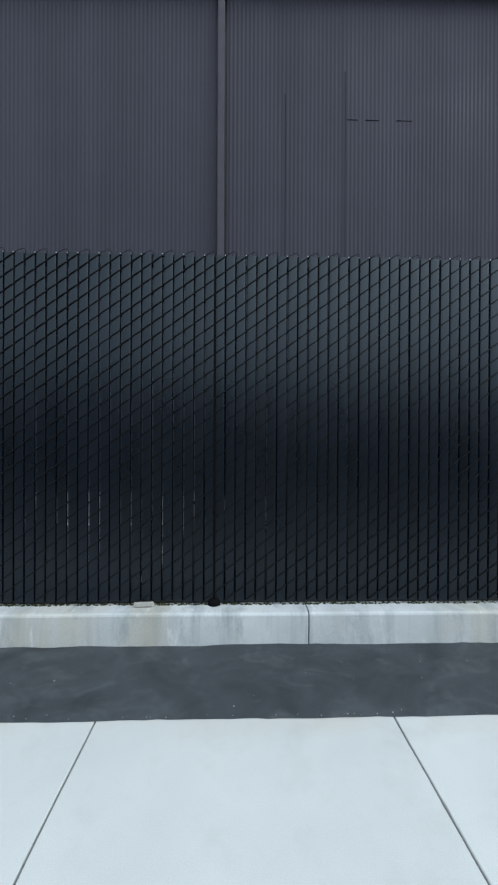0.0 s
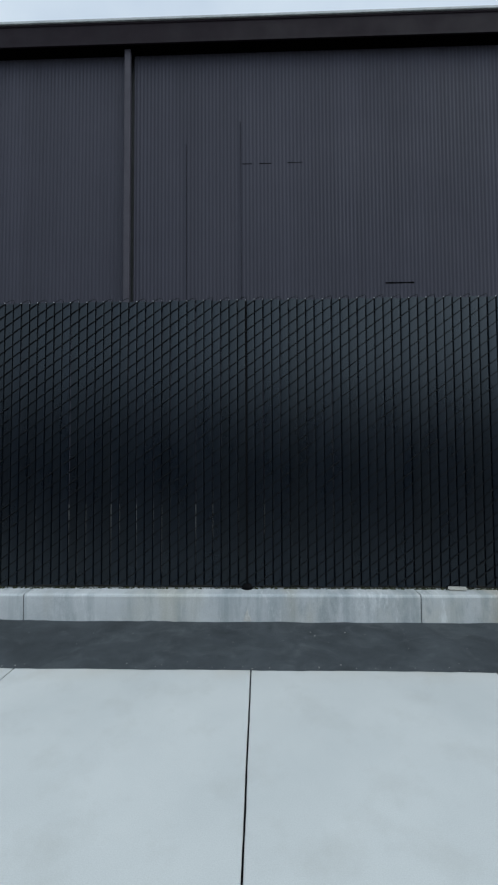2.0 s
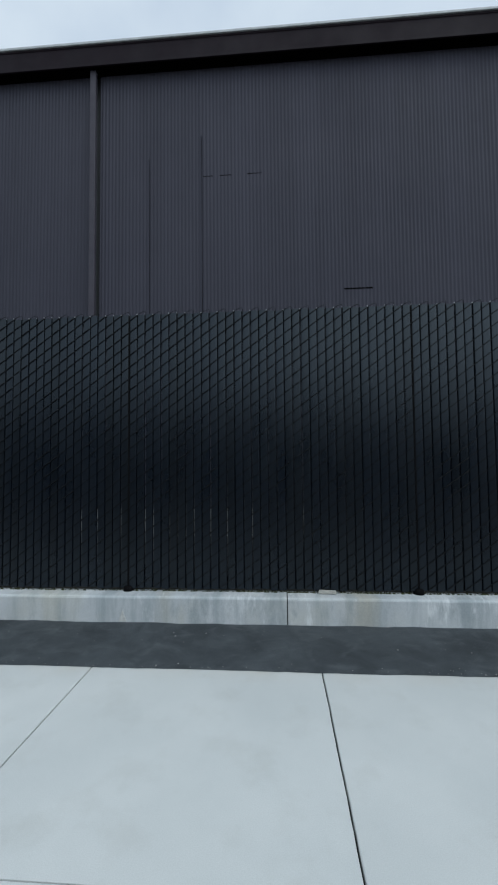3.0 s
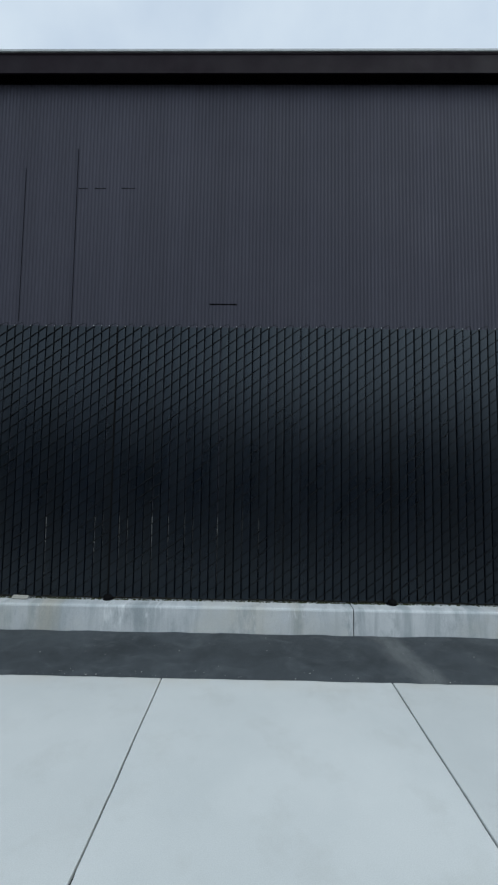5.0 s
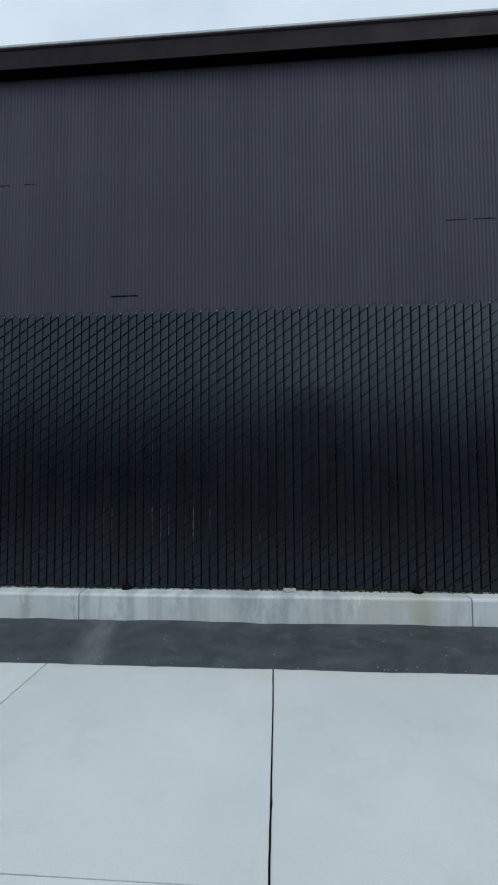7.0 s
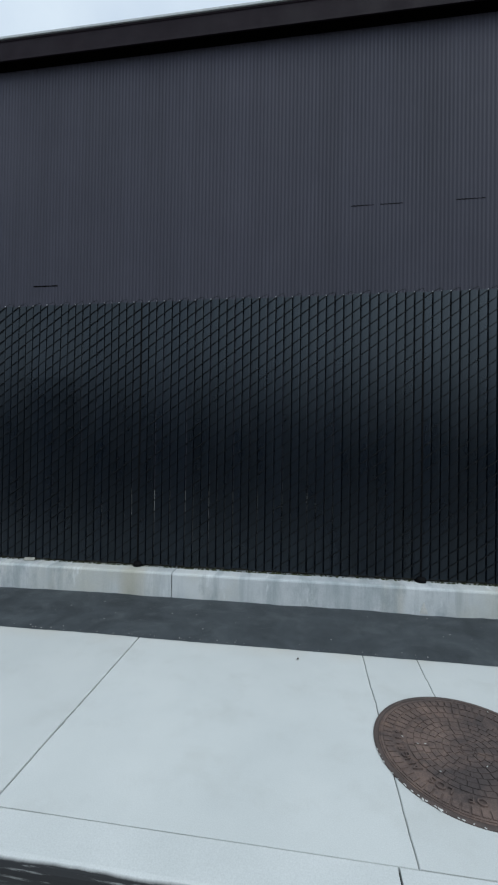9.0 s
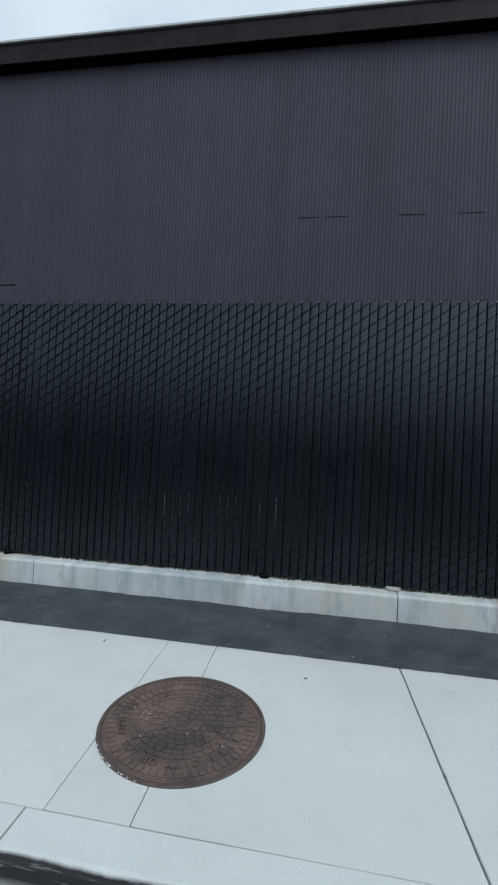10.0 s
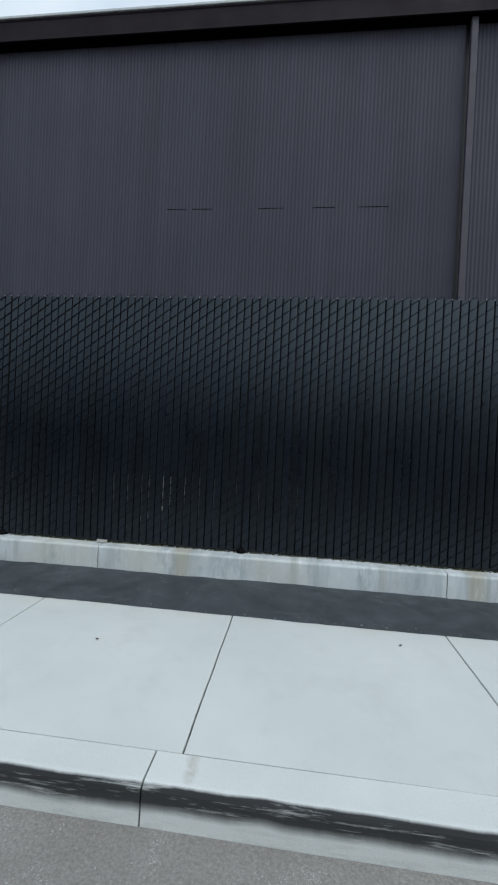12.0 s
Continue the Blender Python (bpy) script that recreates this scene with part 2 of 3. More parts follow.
M_PAVE, M_KERB, M_FOOT = mat_pavement(), mat_kerb(), mat_footing()
M_STRIP = mat_asphalt("dark_patched_asphalt", (0.034, 0.040, 0.045), (0.066, 0.076, 0.084), (0.113, 0.127, 0.134))
M_ROAD = mat_road()
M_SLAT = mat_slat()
M_WIRE = mat_plain("black_vinyl_wire", (0.0020, 0.0027, 0.0036), (0.0040, 0.0050, 0.0066), 30, 0.65, spec=0.20)
M_TIP = mat_plain("bare_galvanised_wire", (0.50, 0.51, 0.52), (0.62, 0.63, 0.64), 60, 0.4, 0.2)
M_BAR = mat_plain("black_gap_bar_and_collar", (0.002, 0.002, 0.0025), (0.004, 0.004, 0.0045), 20, 0.8, spec=0.1)
M_POST = mat_plain("black_coated_steel_and_recess_shade", (0.006, 0.007, 0.008), (0.012, 0.013, 0.014), 20, 0.45)
M_CLAD = mat_cladding()
M_FASCIA = mat_plain("dark_brown_fascia_steel", (0.0078, 0.0047, 0.0074), (0.0112, 0.0068, 0.0102), 3, 0.6, spec=0.12)
M_SHADE_BLACK = mat_plain("black_soffit_and_gap_shade", (0.0015, 0.0015, 0.0018), (0.003, 0.003, 0.0033), 3, 0.95, spec=0.0)
M_SPOUT = mat_plain("charcoal_downspout_steel", (0.044, 0.040, 0.052), (0.054, 0.050, 0.062), 4, 0.55, spec=0.25)
M_LIP = mat_plain("pale_roof_flashing", (0.34, 0.36, 0.36), (0.46, 0.48, 0.48), 5, 0.5)
M_SOIL = mat_plain("dark_damp_soil", (0.020, 0.022, 0.015), (0.05, 0.046, 0.034), 14, 0.9, bump=0.6)
M_MOSS = mat_plain("olive_moss", (0.016, 0.022, 0.007), (0.050, 0.055, 0.020), 40, 0.95, bump=0.6)
M_IRON = mat_iron()
M_IRON_DARK = mat_plain("dark_cast_iron", (0.050, 0.038, 0.034), (0.105, 0.078, 0.068), 9, 0.75, 0.0, bump=0.4)
M_MORTAR = mat_plain("white_mortar", (0.45, 0.45, 0.43), (0.66, 0.66, 0.63), 40, 0.9, bump=0.5)
M_PAPER = mat_plain("grimy_white_paper", (0.50, 0.49, 0.45), (0.66, 0.65, 0.60), 25, 0.8)
M_LEAF = mat_plain("dry_brown_leaf", (0.06, 0.045, 0.035), (0.12, 0.09, 0.06), 40, 0.8)
M_STONE = mat_plain("pale_grit", (0.20, 0.20, 0.19), (0.40, 0.40, 0.38), 60, 0.85)
M_YARD = mat_plain("pale_yard_concrete", (0.25, 0.26, 0.255), (0.36, 0.37, 0.365), 2, 0.85)
M_YARD_GROUND = mat_plain("dark_yard_asphalt", (0.070, 0.073, 0.074), (0.135, 0.138, 0.138), 2, 0.85)
M_YARD_WALK = mat_plain("grey_walk_concrete", (0.16, 0.165, 0.165), (0.24, 0.245, 0.24), 2, 0.85)
M_LINE = mat_plain("white_line_paint", (0.68, 0.69, 0.67), (0.80, 0.80, 0.78), 12, 0.7)
M_FAR = mat_plain("dull_unseen_wall", (0.040, 0.044, 0.042), (0.065, 0.069, 0.066), 0.6, 0.85)
M_JOINT = mat_plain("dark_joint_filler", (0.006, 0.0065, 0.007), (0.014, 0.014, 0.014), 30, 0.95, spec=0.1)


# ---- mesh helpers ----
def mesh_of(name, bm, material, smooth=False):
    me = bpy.data.meshes.new(name)
    bm.to_mesh(me)
    bm.free()
    me.materials.append(material)
    if smooth:
        me.polygons.foreach_set("use_smooth", [True] * len(me.polygons))
    return me


def mesh_from(name, verts, faces, material, smooth=False):
    me = bpy.data.meshes.new(name)
    me.from_pydata(verts, [], faces)
    me.materials.append(material)
    if smooth:
        me.polygons.foreach_set("use_smooth", [True] * len(me.polygons))
    me.update()
    return me


def part(name, data, material, parent, label="", smooth=False, at=None):
    if isinstance(data, bmesh.types.BMesh):
        data = mesh_of(name, data, material, smooth)
    ob = new(name, data)
    ob.parent = parent
    if at is not None:
        ob.location = at
    if label:
        tagged(ob, label)
    return ob


def empty(name, at=(0, 0, 0)):
    ob = new(name)
    ob.location = at
    return ob


def box(bm, x0, x1, y0, y1, z0, z1):
    v = [bm.verts.new((x, y, z)) for z in (z0, z1) for y in (y0, y1) for x in (x0, x1)]
    for f in ((0, 2, 3, 1), (4, 5, 7, 6), (0, 1, 5, 4), (2, 6, 7, 3), (0, 4, 6, 2), (1, 3, 7, 5)):
        bm.faces.new([v[i] for i in f])
    return v


def bevelled_box(x0, x1, y0, y1, z0, z1, r, segments=2):
    bm = bmesh.new()
    box(bm, x0, x1, y0, y1, z0, z1)
    bmesh.ops.bevel(bm, geom=bm.edges[:], offset=r, segments=segments, profile=0.5, affect="EDGES")
    return bm


def extruded(profile, x0, x1, steps=1, wobble=0.0, seed=0):
    """A prism along x of a closed profile of (y, z), counted anticlockwise seen from -x."""
    bm = bmesh.new()
    rings = []
    for i in range(steps + 1):
        x = x0 + (x1 - x0) * i / steps
        ring = []
        for y, z in profile:
            d = noise.noise((x * 1.7 + seed, y * 3, z * 3)) * wobble
            e = noise.noise((x * 1.3 + seed + 9, y * 3, z * 3)) * wobble
            ring.append(bm.verts.new((x, y + d, z + e)))
        rings.append(ring)
    n = len(profile)
    for a, b in zip(rings, rings[1:]):
        for k in range(n):
            bm.faces.new((a[k], a[(k + 1) % n], b[(k + 1) % n], b[k]))
    bm.faces.new(rings[0][::-1])
    bm.faces.new(rings[-1])
    bmesh.ops.recalc_face_normals(bm, faces=bm.faces[:])
    return bm


X0, X1 = -7.5, 24.5          # the stretch of street that is built closely
Z_ROAD = -0.156

# ---- ground, road and an unseen wall added across the street ----
bm = bmesh.new()
box(bm, -400, 400, -400, 400, Z_ROAD - 0.5, Z_ROAD)
tagged(new("road", mesh_of("road", bm, M_ROAD)), "worn grey asphalt street surface", "road", kind="structure")

# added out of view, so that the fence slats reflect something dark
bm = bmesh.new()
box(bm, -60, 80, -11.4, -11.0, Z_ROAD, 3.8)
tagged(new("added_wall_south", mesh_of("added_wall_south", bm, M_FAR)), "unseen dull wall added across the street for the slats to reflect", "wall", kind="structure")

# yard behind the fence
bm = bmesh.new()
box(bm, X0, X1, 1.35, 5.66, Z_ROAD, 0.20)
tagged(new("ground_yard", mesh_of("ground_yard", bm, M_YARD_GROUND)), "dark asphalt yard behind the fence", "yard", kind="structure")

# pale walk along the building and painted bay lines in the yard
bm = bevelled_box(X0, X1, 3.95, 5.66, 0.15, 0.216, 0.006, 1)
tagged(new("pavement_yard", mesh_of("pavement_yard", bm, M_YARD_WALK)), "grey concrete walk along the warehouse wall", "walk", kind="structure")


def bay_line(x0, x1, y0, y1):
    bm = bevelled_box(x0, x1, y0, y1, 0.199, 0.2045, 0.002, 1)
    return tagged(new("bay_line", mesh_of("bay_line", bm, M_LINE)), "white painted bay line on the yard asphalt", "road marking", group="bay lines in the yard")


for x in (-0.62, 3.80, 8.28, 13.10):
    bay_line(x - 0.06, x + 0.06, 1.42, 3.93)
    bay_line(x - 1.75, x - 0.09, 3.80, 3.93)

# soil strip under the fence
bm = extruded([(0.832, Z_ROAD), (1.35, Z_ROAD), (1.35, 0.235), (1.1, 0.262), (0.93, 0.268), (0.832, 0.262)], X0, X1, 160, 0.012, 3)
tagged(new("ground_soil", mesh_of("ground_soil", bm, M_SOIL)), "dark damp soil strip under the fence", "soil", kind="structure")

# ---- dark asphalt strip between pavement and footing ----
bm = bmesh.new()
NX, NY = 520, 8
grid = []
for i in range(NX + 1):
    x = X0 + (X1 - X0) * i / NX
    row = []
    for j in range(NY + 1):
        f = j / NY
        y = 0.0 + 0.662 * f
        z = 0.006 + 0.042 * f + 0.006 * noise.noise((x * 0.9, y * 2, 1)) * (1 - abs(2 * f - 1) * 0.6)
        if j == 0:
            y = -0.004 + 0.011 * noise.noise((x * 2.1, 0.3, 5)) + 0.006 * noise.noise((x * 11, 2, 5)) + 0.004 * noise.noise((x * 31, 2, 7))
            z = 0.0015
        elif j == 1:
            y = 0.02 + 0.011 * noise.noise((x * 2.1, 0.3, 5))
            z = 0.0065 + 0.002 * noise.noise((x * 5, 3, 2))
        elif j == NY:
            z = 0.047 + 0.016 * noise.noise((x * 1.1, 4, 4)) + 0.008 * noise.noise((x * 4.3, 4, 8)) + 0.004 * noise.noise((x * 17, 4, 8))
        row.append(bm.verts.new((x, y, z)))
    grid.append(row)
for a, b in zip(grid, grid[1:]):
    for j in range(NY):
        bm.faces.new((a[j], b[j], b[j + 1], a[j + 1]))
strip = tagged(new("asphalt_strip", mesh_of("asphalt_strip", bm, M_STRIP, True)), "dark patched asphalt strip beside the pavement", "asphalt", kind="structure")
bm = bmesh.new()
box(bm, X0, X1, 0.03, 0.66, Z_ROAD, -0.01)
part("base_course", bm, M_STRIP, strip)

# ---- building: corrugated wall, plinth, eave and gutter ----
WALL_Y, RIB, AMP, EAVE = 5.72, 0.0762, 0.0050, 9.86
building = tagged(empty("warehouse", (8.5, WALL_Y, 0.2)), "tall charcoal corrugated steel warehouse with dark eave", "building")


def under(ob, parent):
    ob.parent = parent
    ob.matrix_parent_inverse = Matrix.Translation(-Vector(parent.location))
    return ob


def corrugated(name, x0, x1, z0, z1, y, amp=AMP, rib=RIB, per=8):
    n = int(round((x1 - x0) / rib * per))
    verts, faces = [], []
    for i in range(n + 1):
        x = x0 + i * rib / per
        d = amp * math.cos(2 * math.pi * x / rib)
        verts += [(x, y - d, z0), (x, y - d, z1)]
    for i in range(n):
        faces.append((2 * i, 2 * i + 2, 2 * i + 3, 2 * i + 1))
    k = len(verts)
    verts += [(x0, y + 0.12, z0), (x0, y + 0.12, z1), (x0 + n * rib / per, y + 0.12, z0), (x0 + n * rib / per, y + 0.12, z1)]
    faces += [(k, 0, 1, k + 1), (2 * n, k + 2, k + 3, 2 * n + 1), (k + 2, k, k + 1, k + 3)]
    return mesh_from(name, verts, faces, M_CLAD, True)


DOWN = (-0.165, 18.21)
SHEETS = [(X0 + 0.0, DOWN[0] - 0.10), (DOWN[0] + 0.10, 2.085), (2.087, 12.02), (12.022, DOWN[1] - 0.105), (DOWN[1] + 0.10, X1)]
for a, b in SHEETS:
    under(new("wall_sheet", corrugated("wall_sheet", a, b, 0.42, EAVE + 0.05, WALL_Y)), building)
bm = bmesh.new()
box(bm, X0, X1, WALL_Y - 0.045, WALL_Y + 0.10, 0.18, 0.42)
under(tagged(new("plinth", mesh_of("plinth", bm, M_YARD)), "pale concrete base of the wall"), building)
# eave: soffit, fascia with a folded foot, pale flashing on top
bm = extruded([(5.44, EAVE - 0.02), (5.475, EAVE - 0.02), (5.475, EAVE + 0.0), (5.70, EAVE + 0.0), (5.70, EAVE + 0.43), (5.425, EAVE + 0.43), (5.425, EAVE + 0.40), (5.44, EAVE + 0.385)], X0 - 0.3, X1 + 0.3, 1)
under(tagged(new("fascia", mesh_of("fascia", bm, M_FASCIA)), "dark brown steel fascia"), building)
# soffit made near black: the shade under the eave is in its colour
bm = bmesh.new()
box(bm, X0 - 0.3, X1 + 0.3, 5.478, 5.74, EAVE - 0.012, EAVE - 0.004)
under(tagged(new("soffit", mesh_of("soffit", bm, M_SHADE_BLACK)), "black matt soffit with the eave's shade in its colour"), building)
bm = bevelled_box(X0 - 0.3, X1 + 0.3, 5.395, 5.72, EAVE + 0.434, EAVE + 0.492, 0.012)
under(tagged(new("roof_flashing", mesh_of("roof_flashing", bm, M_LIP)), "pale metal roof edge flashing"), building)
bm = bmesh.new()
box(bm, X0, X1, 5.86, 18.0, 0.2, EAVE + 0.40)
under(new("hall_body", mesh_of("hall_body", bm, M_CLAD)), building)
bm = bmesh.new()
box(bm, X0 - 0.3, X1 + 0.3, 5.735, 18.3, EAVE + 0.41, EAVE + 0.47)
under(new("roof", mesh_of("roof", bm, M_LIP)), building)
for x in DOWN:
    # downspout: a folded box with straps; the flat black sheet behind paints its shadow
    bm = bevelled_box(x - 0.064, x + 0.064, WALL_Y - 0.175, WALL_Y - 0.080, 0.35, EAVE - 0.021, 0.012)
    spout = under(tagged(new("downspout", mesh_of("downspout", bm, M_SPOUT)), "square charcoal downspout"), building)
    bm = bmesh.new()
    box(bm, x - 0.13, x + 0.115, WALL_Y + 0.065, WALL_Y + 0.09, 0.5, EAVE)
    under(new("recess_shade_sheet", mesh_of("recess_shade_sheet", bm, M_POST)), building)
# black strips stand for the shadow gaps under short lifted lap seams in the cladding
SEAMS = [(2.20, 0.20, 7.45), (2.55, 0.25, 7.45), (3.14, 0.30, 7.455), (5.10, 0.58, 4.89), (12.06, 0.45, 6.24), (12.63, 0.44, 6.24),
         (14.06, 0.54, 6.235), (15.20, 0.47, 6.235), (16.14, 0.63, 6.235)]
for x, w, z in SEAMS:
    bm = bmesh.new()
    n = max(2, int(round(w / RIB * 8)))
    rows = []
    for i in range(n + 1):
        xx = x + w * i / n
        d = AMP * math.cos(2 * math.pi * xx / RIB)
        hh = (0.0135 if z < 5 else 0.0064) + 0.004 * noise.noise((xx * 7, z, 0))
        rows.append([bm.verts.new(p) for p in ((xx, WALL_Y - d + 0.003, z + hh), (xx, WALL_Y - d - 0.004, z + hh), (xx, WALL_Y - d - 0.004, z - hh), (xx, WALL_Y - d + 0.003, z - hh))])
    for a, b in zip(rows, rows[1:]):
        for k in range(4):
            bm.faces.new((a[k], a[(k + 1) % 4], b[(k + 1) % 4], b[k]))
    bm.faces.new(rows[0])
    bm.faces.new(rows[-1][::-1])
    bmesh.ops.recalc_face_normals(bm, faces=bm.faces[:])
    under(new("seam_shade", mesh_of("seam_shade", bm, M_SHADE_BLACK)), building)

# edges where one sheet laps over the next, open on one side
for x, d, z0, z1 in ((1.03, 0.007, 4.5, 7.9), (2.162, 0.013, 0.46, 8.35)):
    bm = bmesh.new()
    foot = [bm.verts.new((px, py, z0)) for px, py in ((x - 0.045, WALL_Y - 0.004), (x, WALL_Y - d), (x, WALL_Y + 0.01), (x - 0.045, WALL_Y + 0.01))]
    head = [bm.verts.new((v.co.x, v.co.y, z1)) for v in foot]
    for k in range(4):
        bm.faces.new((foot[k], foot[(k + 1) % 4], head[(k + 1) % 4], head[k]))
    bm.faces.new(foot[::-1])
    bm.faces.new(head)
    bmesh.ops.recalc_face_normals(bm, faces=bm.faces[:])
    under(new("lap_edge", mesh_of("lap_edge", bm, M_CLAD)), building)
    # black strip painted in for the shadow along the open edge
    bm = bmesh.new()
    box(bm, x + 0.001, x + 0.25 * d + 0.004, WALL_Y - 0.0055, WALL_Y + 0.01, z0, z1)
    under(new("lap_gap_shade", mesh_of("lap_gap_shade", bm, M_SHADE_BLACK)), building)

# ---- fence: chain link with plastic slats ----
POSTS = [-2.44, 0.0, 2.42, 4.855, 7.292, 9.742, 12.198, 14.636, 17.08]
FY, F_BOT, F_TOP = 0.79, 0.285, 2.665
PER_BAY = 34
fence = tagged(empty("fence", (7.3, FY, 0.26)), "tall black chain link fence with vertical privacy slats", "fence")
COLS = []
for a, b in zip(POSTS, POSTS[1:]):
    COLS += [(a + (b - a) * k / PER_BAY, (b - a) / PER_BAY) for k in range(PER_BAY)]


def bulge(x, z):
    """A shallow dent bowing the fence towards the street."""
    return -0.014 * math.exp(-((x - 8.9) / 0.28) ** 2) * math.exp(-((z - 2.0) / 0.33) ** 2)


def slat_mesh(width, seed, bow_at=None):
    """A thin slat with both edges folded back, the one deeper than the other so that it laps its neighbour."""
    w = width / 2
    front = [(-w, 0.0170), (-w + 0.0034, 0.0120), (-w + 0.0050, 0.0042), (-w + 0.0062, 0.0016), (-w + 0.0088, 0.0002), (-0.014, -0.0012), (0.014, -0.0012),
             (w - 0.0088, 0.0002), (w - 0.0062, 0.0016), (w - 0.0050, 0.0042), (w - 0.0034, 0.0110), (w + 0.0002, 0.0140)]
    back = [(w + 0.0002, 0.0148), (-w, 0.0178)]
    ca, sa = math.cos(radians(-0.6)), math.sin(radians(-0.6))
    prof = [(x * ca - y * sa, x * sa + y * ca) for x, y in front + back]
    verts, faces = [], []
    levels = (0.0, 0.25, 0.5, 0.75, 1.0) if bow_at is None else tuple(q / 14 for q in range(15))
    for f in levels:
        bend = 0.004 * noise.noise((seed * 3.7, f * 2, 0))
        zz = F_BOT + (F_TOP - F_BOT) * f
        out = 0.0 if bow_at is None else bulge(bow_at, zz)
        verts += [(x + bend * 0.4, y + bend + out, zz) for x, y in prof]
    n = len(prof)
    for l in range(len(levels) - 1):
        for k in range(n):
            p, q = l * n + k, l * n + (k + 1) % n
            faces.append((p, q, q + n, p + n))
    faces += [tuple(range(n))[::-1], tuple(range((len(levels) - 1) * n, len(levels) * n))]
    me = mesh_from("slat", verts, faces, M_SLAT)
    for f in me.polygons[-2:]:
        f.use_smooth = False
    return me


SLATS = [slat_mesh(0.0717, i) for i in range(9)]
random.seed(4)
for i, (x, w) in enumerate(COLS):
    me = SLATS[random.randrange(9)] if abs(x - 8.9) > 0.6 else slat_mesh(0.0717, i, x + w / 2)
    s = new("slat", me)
    s.location = (x + w / 2 + random.uniform(-0.0004, 0.0004), FY + random.uniform(-0.001, 0.001), random.uniform(-0.006, 0.006))
    s.rotation_euler = (0, radians(random.uniform(-0.04, 0.04)), radians(random.uniform(-0.35, 0.35)))
    s.scale.x = w / 0.0717
    under(s, fence)

# the wire: strands that cross the front of each slat upwards, and its back downwards
DIAMOND = 0.103
wv, wf = [], []


def strand(points, r, verts, faces):
    ring = 5
    base = len(verts)
    for i, p in enumerate(points):
        p = Vector(p)
        d = (Vector(points[min(i + 1, len(points) - 1)]) - Vector(points[max(i - 1, 0)])).normalized()
        u = d.orthogonal().normalized()
        v = d.cross(u)
        for k in range(ring):
            a = 2 * math.pi * k / ring
            q = p + (u * math.cos(a) + v * math.sin(a)) * r
            verts.append((q.x, q.y, q.z))
    for i in range(len(points) - 1):
        for k in range(ring):
            a, b = base + i * ring + k, base + i * ring + (k + 1) % ring
            faces.append((a, b, b + ring, a + ring))


N_ROWS = int((F_TOP - F_BOT) / DIAMOND)
tips_v, tips_f = [], []
for c, (x, w) in enumerate(COLS):
    off = (c % 2) * DIAMOND / 2
    h = DIAMOND / 2
    for r in range(-1 if c % 2 == 0 else 0, N_ROWS):
        FYB = FY + bulge(x, F_TOP - r * DIAMOND)
        z = F_TOP - DIAMOND - 0.004 - r * DIAMOND + off - h
        if z < F_BOT:
            continue
        sway = 0.0015 * noise.noise((x * 5, z * 5, 2))
        strand([(x, FYB + 0.003, z), (x + 0.010, FYB - 0.0046, z + h * 0.15 + sway), (x + w * 0.5, FYB - 0.0064, z + h * 0.5 + sway), (x + w - 0.010, FYB - 0.0054, z + h * 0.85), (x + w, FYB + 0.003, z + h)], 0.0041, wv, wf)
        if r >= 0:
            strand([(x + w, FYB + 0.003, z + h), (x + w - 0.008, FYB + 0.026, z + h * 1.14), (x + 0.008, FYB + 0.026, z + h * 1.86), (x, FYB + 0.003, z + 2 * h)], 0.0041, wv, wf)
    if c % 2 == 1:
        # the selvage: each strand rises past the slat's top, bends over and is hooked back
        zt = F_TOP - 0.004 + random.uniform(-0.003, 0.003)
        strand([(x, FY + 0.003, zt), (x + 0.010, FY - 0.005, zt + 0.007), (x + w * 0.6, FY - 0.006, zt + 0.023), (x + w * 0.86, FY - 0.004, zt + 0.031), (x + w * 1.0, FY + 0.002, zt + 0.031), (x + w * 1.06, FY + 0.007, zt + 0.020), (x + w * 1.02, FY + 0.009, zt - 0.010)], 0.0026, wv, wf)
        strand([(x - 0.002, FY - 0.0020, zt + 0.004), (x - 0.001, FY - 0.0040, zt + 0.0095)], 0.0040, tips_v, tips_f)
        if random.random() < 0.4:
            strand([(x + w, FY - 0.0005, zt + 0.006), (x + w - 0.001, FY - 0.0035, zt + 0.010)], 0.0022, tips_v, tips_f)
under(tagged(new("wire_mesh", mesh_from("wire_mesh", wv, wf, M_WIRE, True)), "black vinyl coated chain link wire", kind="stuff"), fence)
under(tagged(new("wire_tip", mesh_from("wire_tip", tips_v, tips_f, M_TIP, True)), "bare wire ends along the top", kind="stuff"), fence)


def post_mesh():
    bm = bmesh.new()
    bmesh.ops.create_cone(bm, cap_ends=True, segments=20, radius1=0.030, radius2=0.030, depth=F_TOP - 0.26, matrix=Matrix.Translation((0, 0, (F_TOP + 0.25) / 2)))
    # domed cap
    bmesh.ops.create_uvsphere(bm, u_segments=16, v_segments=8, radius=0.033, matrix=Matrix.Translation((0, 0, F_TOP - 0.008)) @ Matrix.Diagonal((1, 1, 0.55, 1)))
    return mesh_of("post", bm, M_POST, True)


def collar_mesh():
    bm = bmesh.new()
    bmesh.ops.create_cone(bm, cap_ends=True, segments=20, radius1=0.046, radius2=0.037, depth=0.050, matrix=Matrix.Translation((0, 0, 0.278)))
    bmesh.ops.bevel(bm, geom=[e for e in bm.edges if len(e.link_faces) == 2 and e.calc_face_angle() > 0.8], offset=0.006, segments=2, affect="EDGES")
    return mesh_of("collar", bm, M_BAR, True)


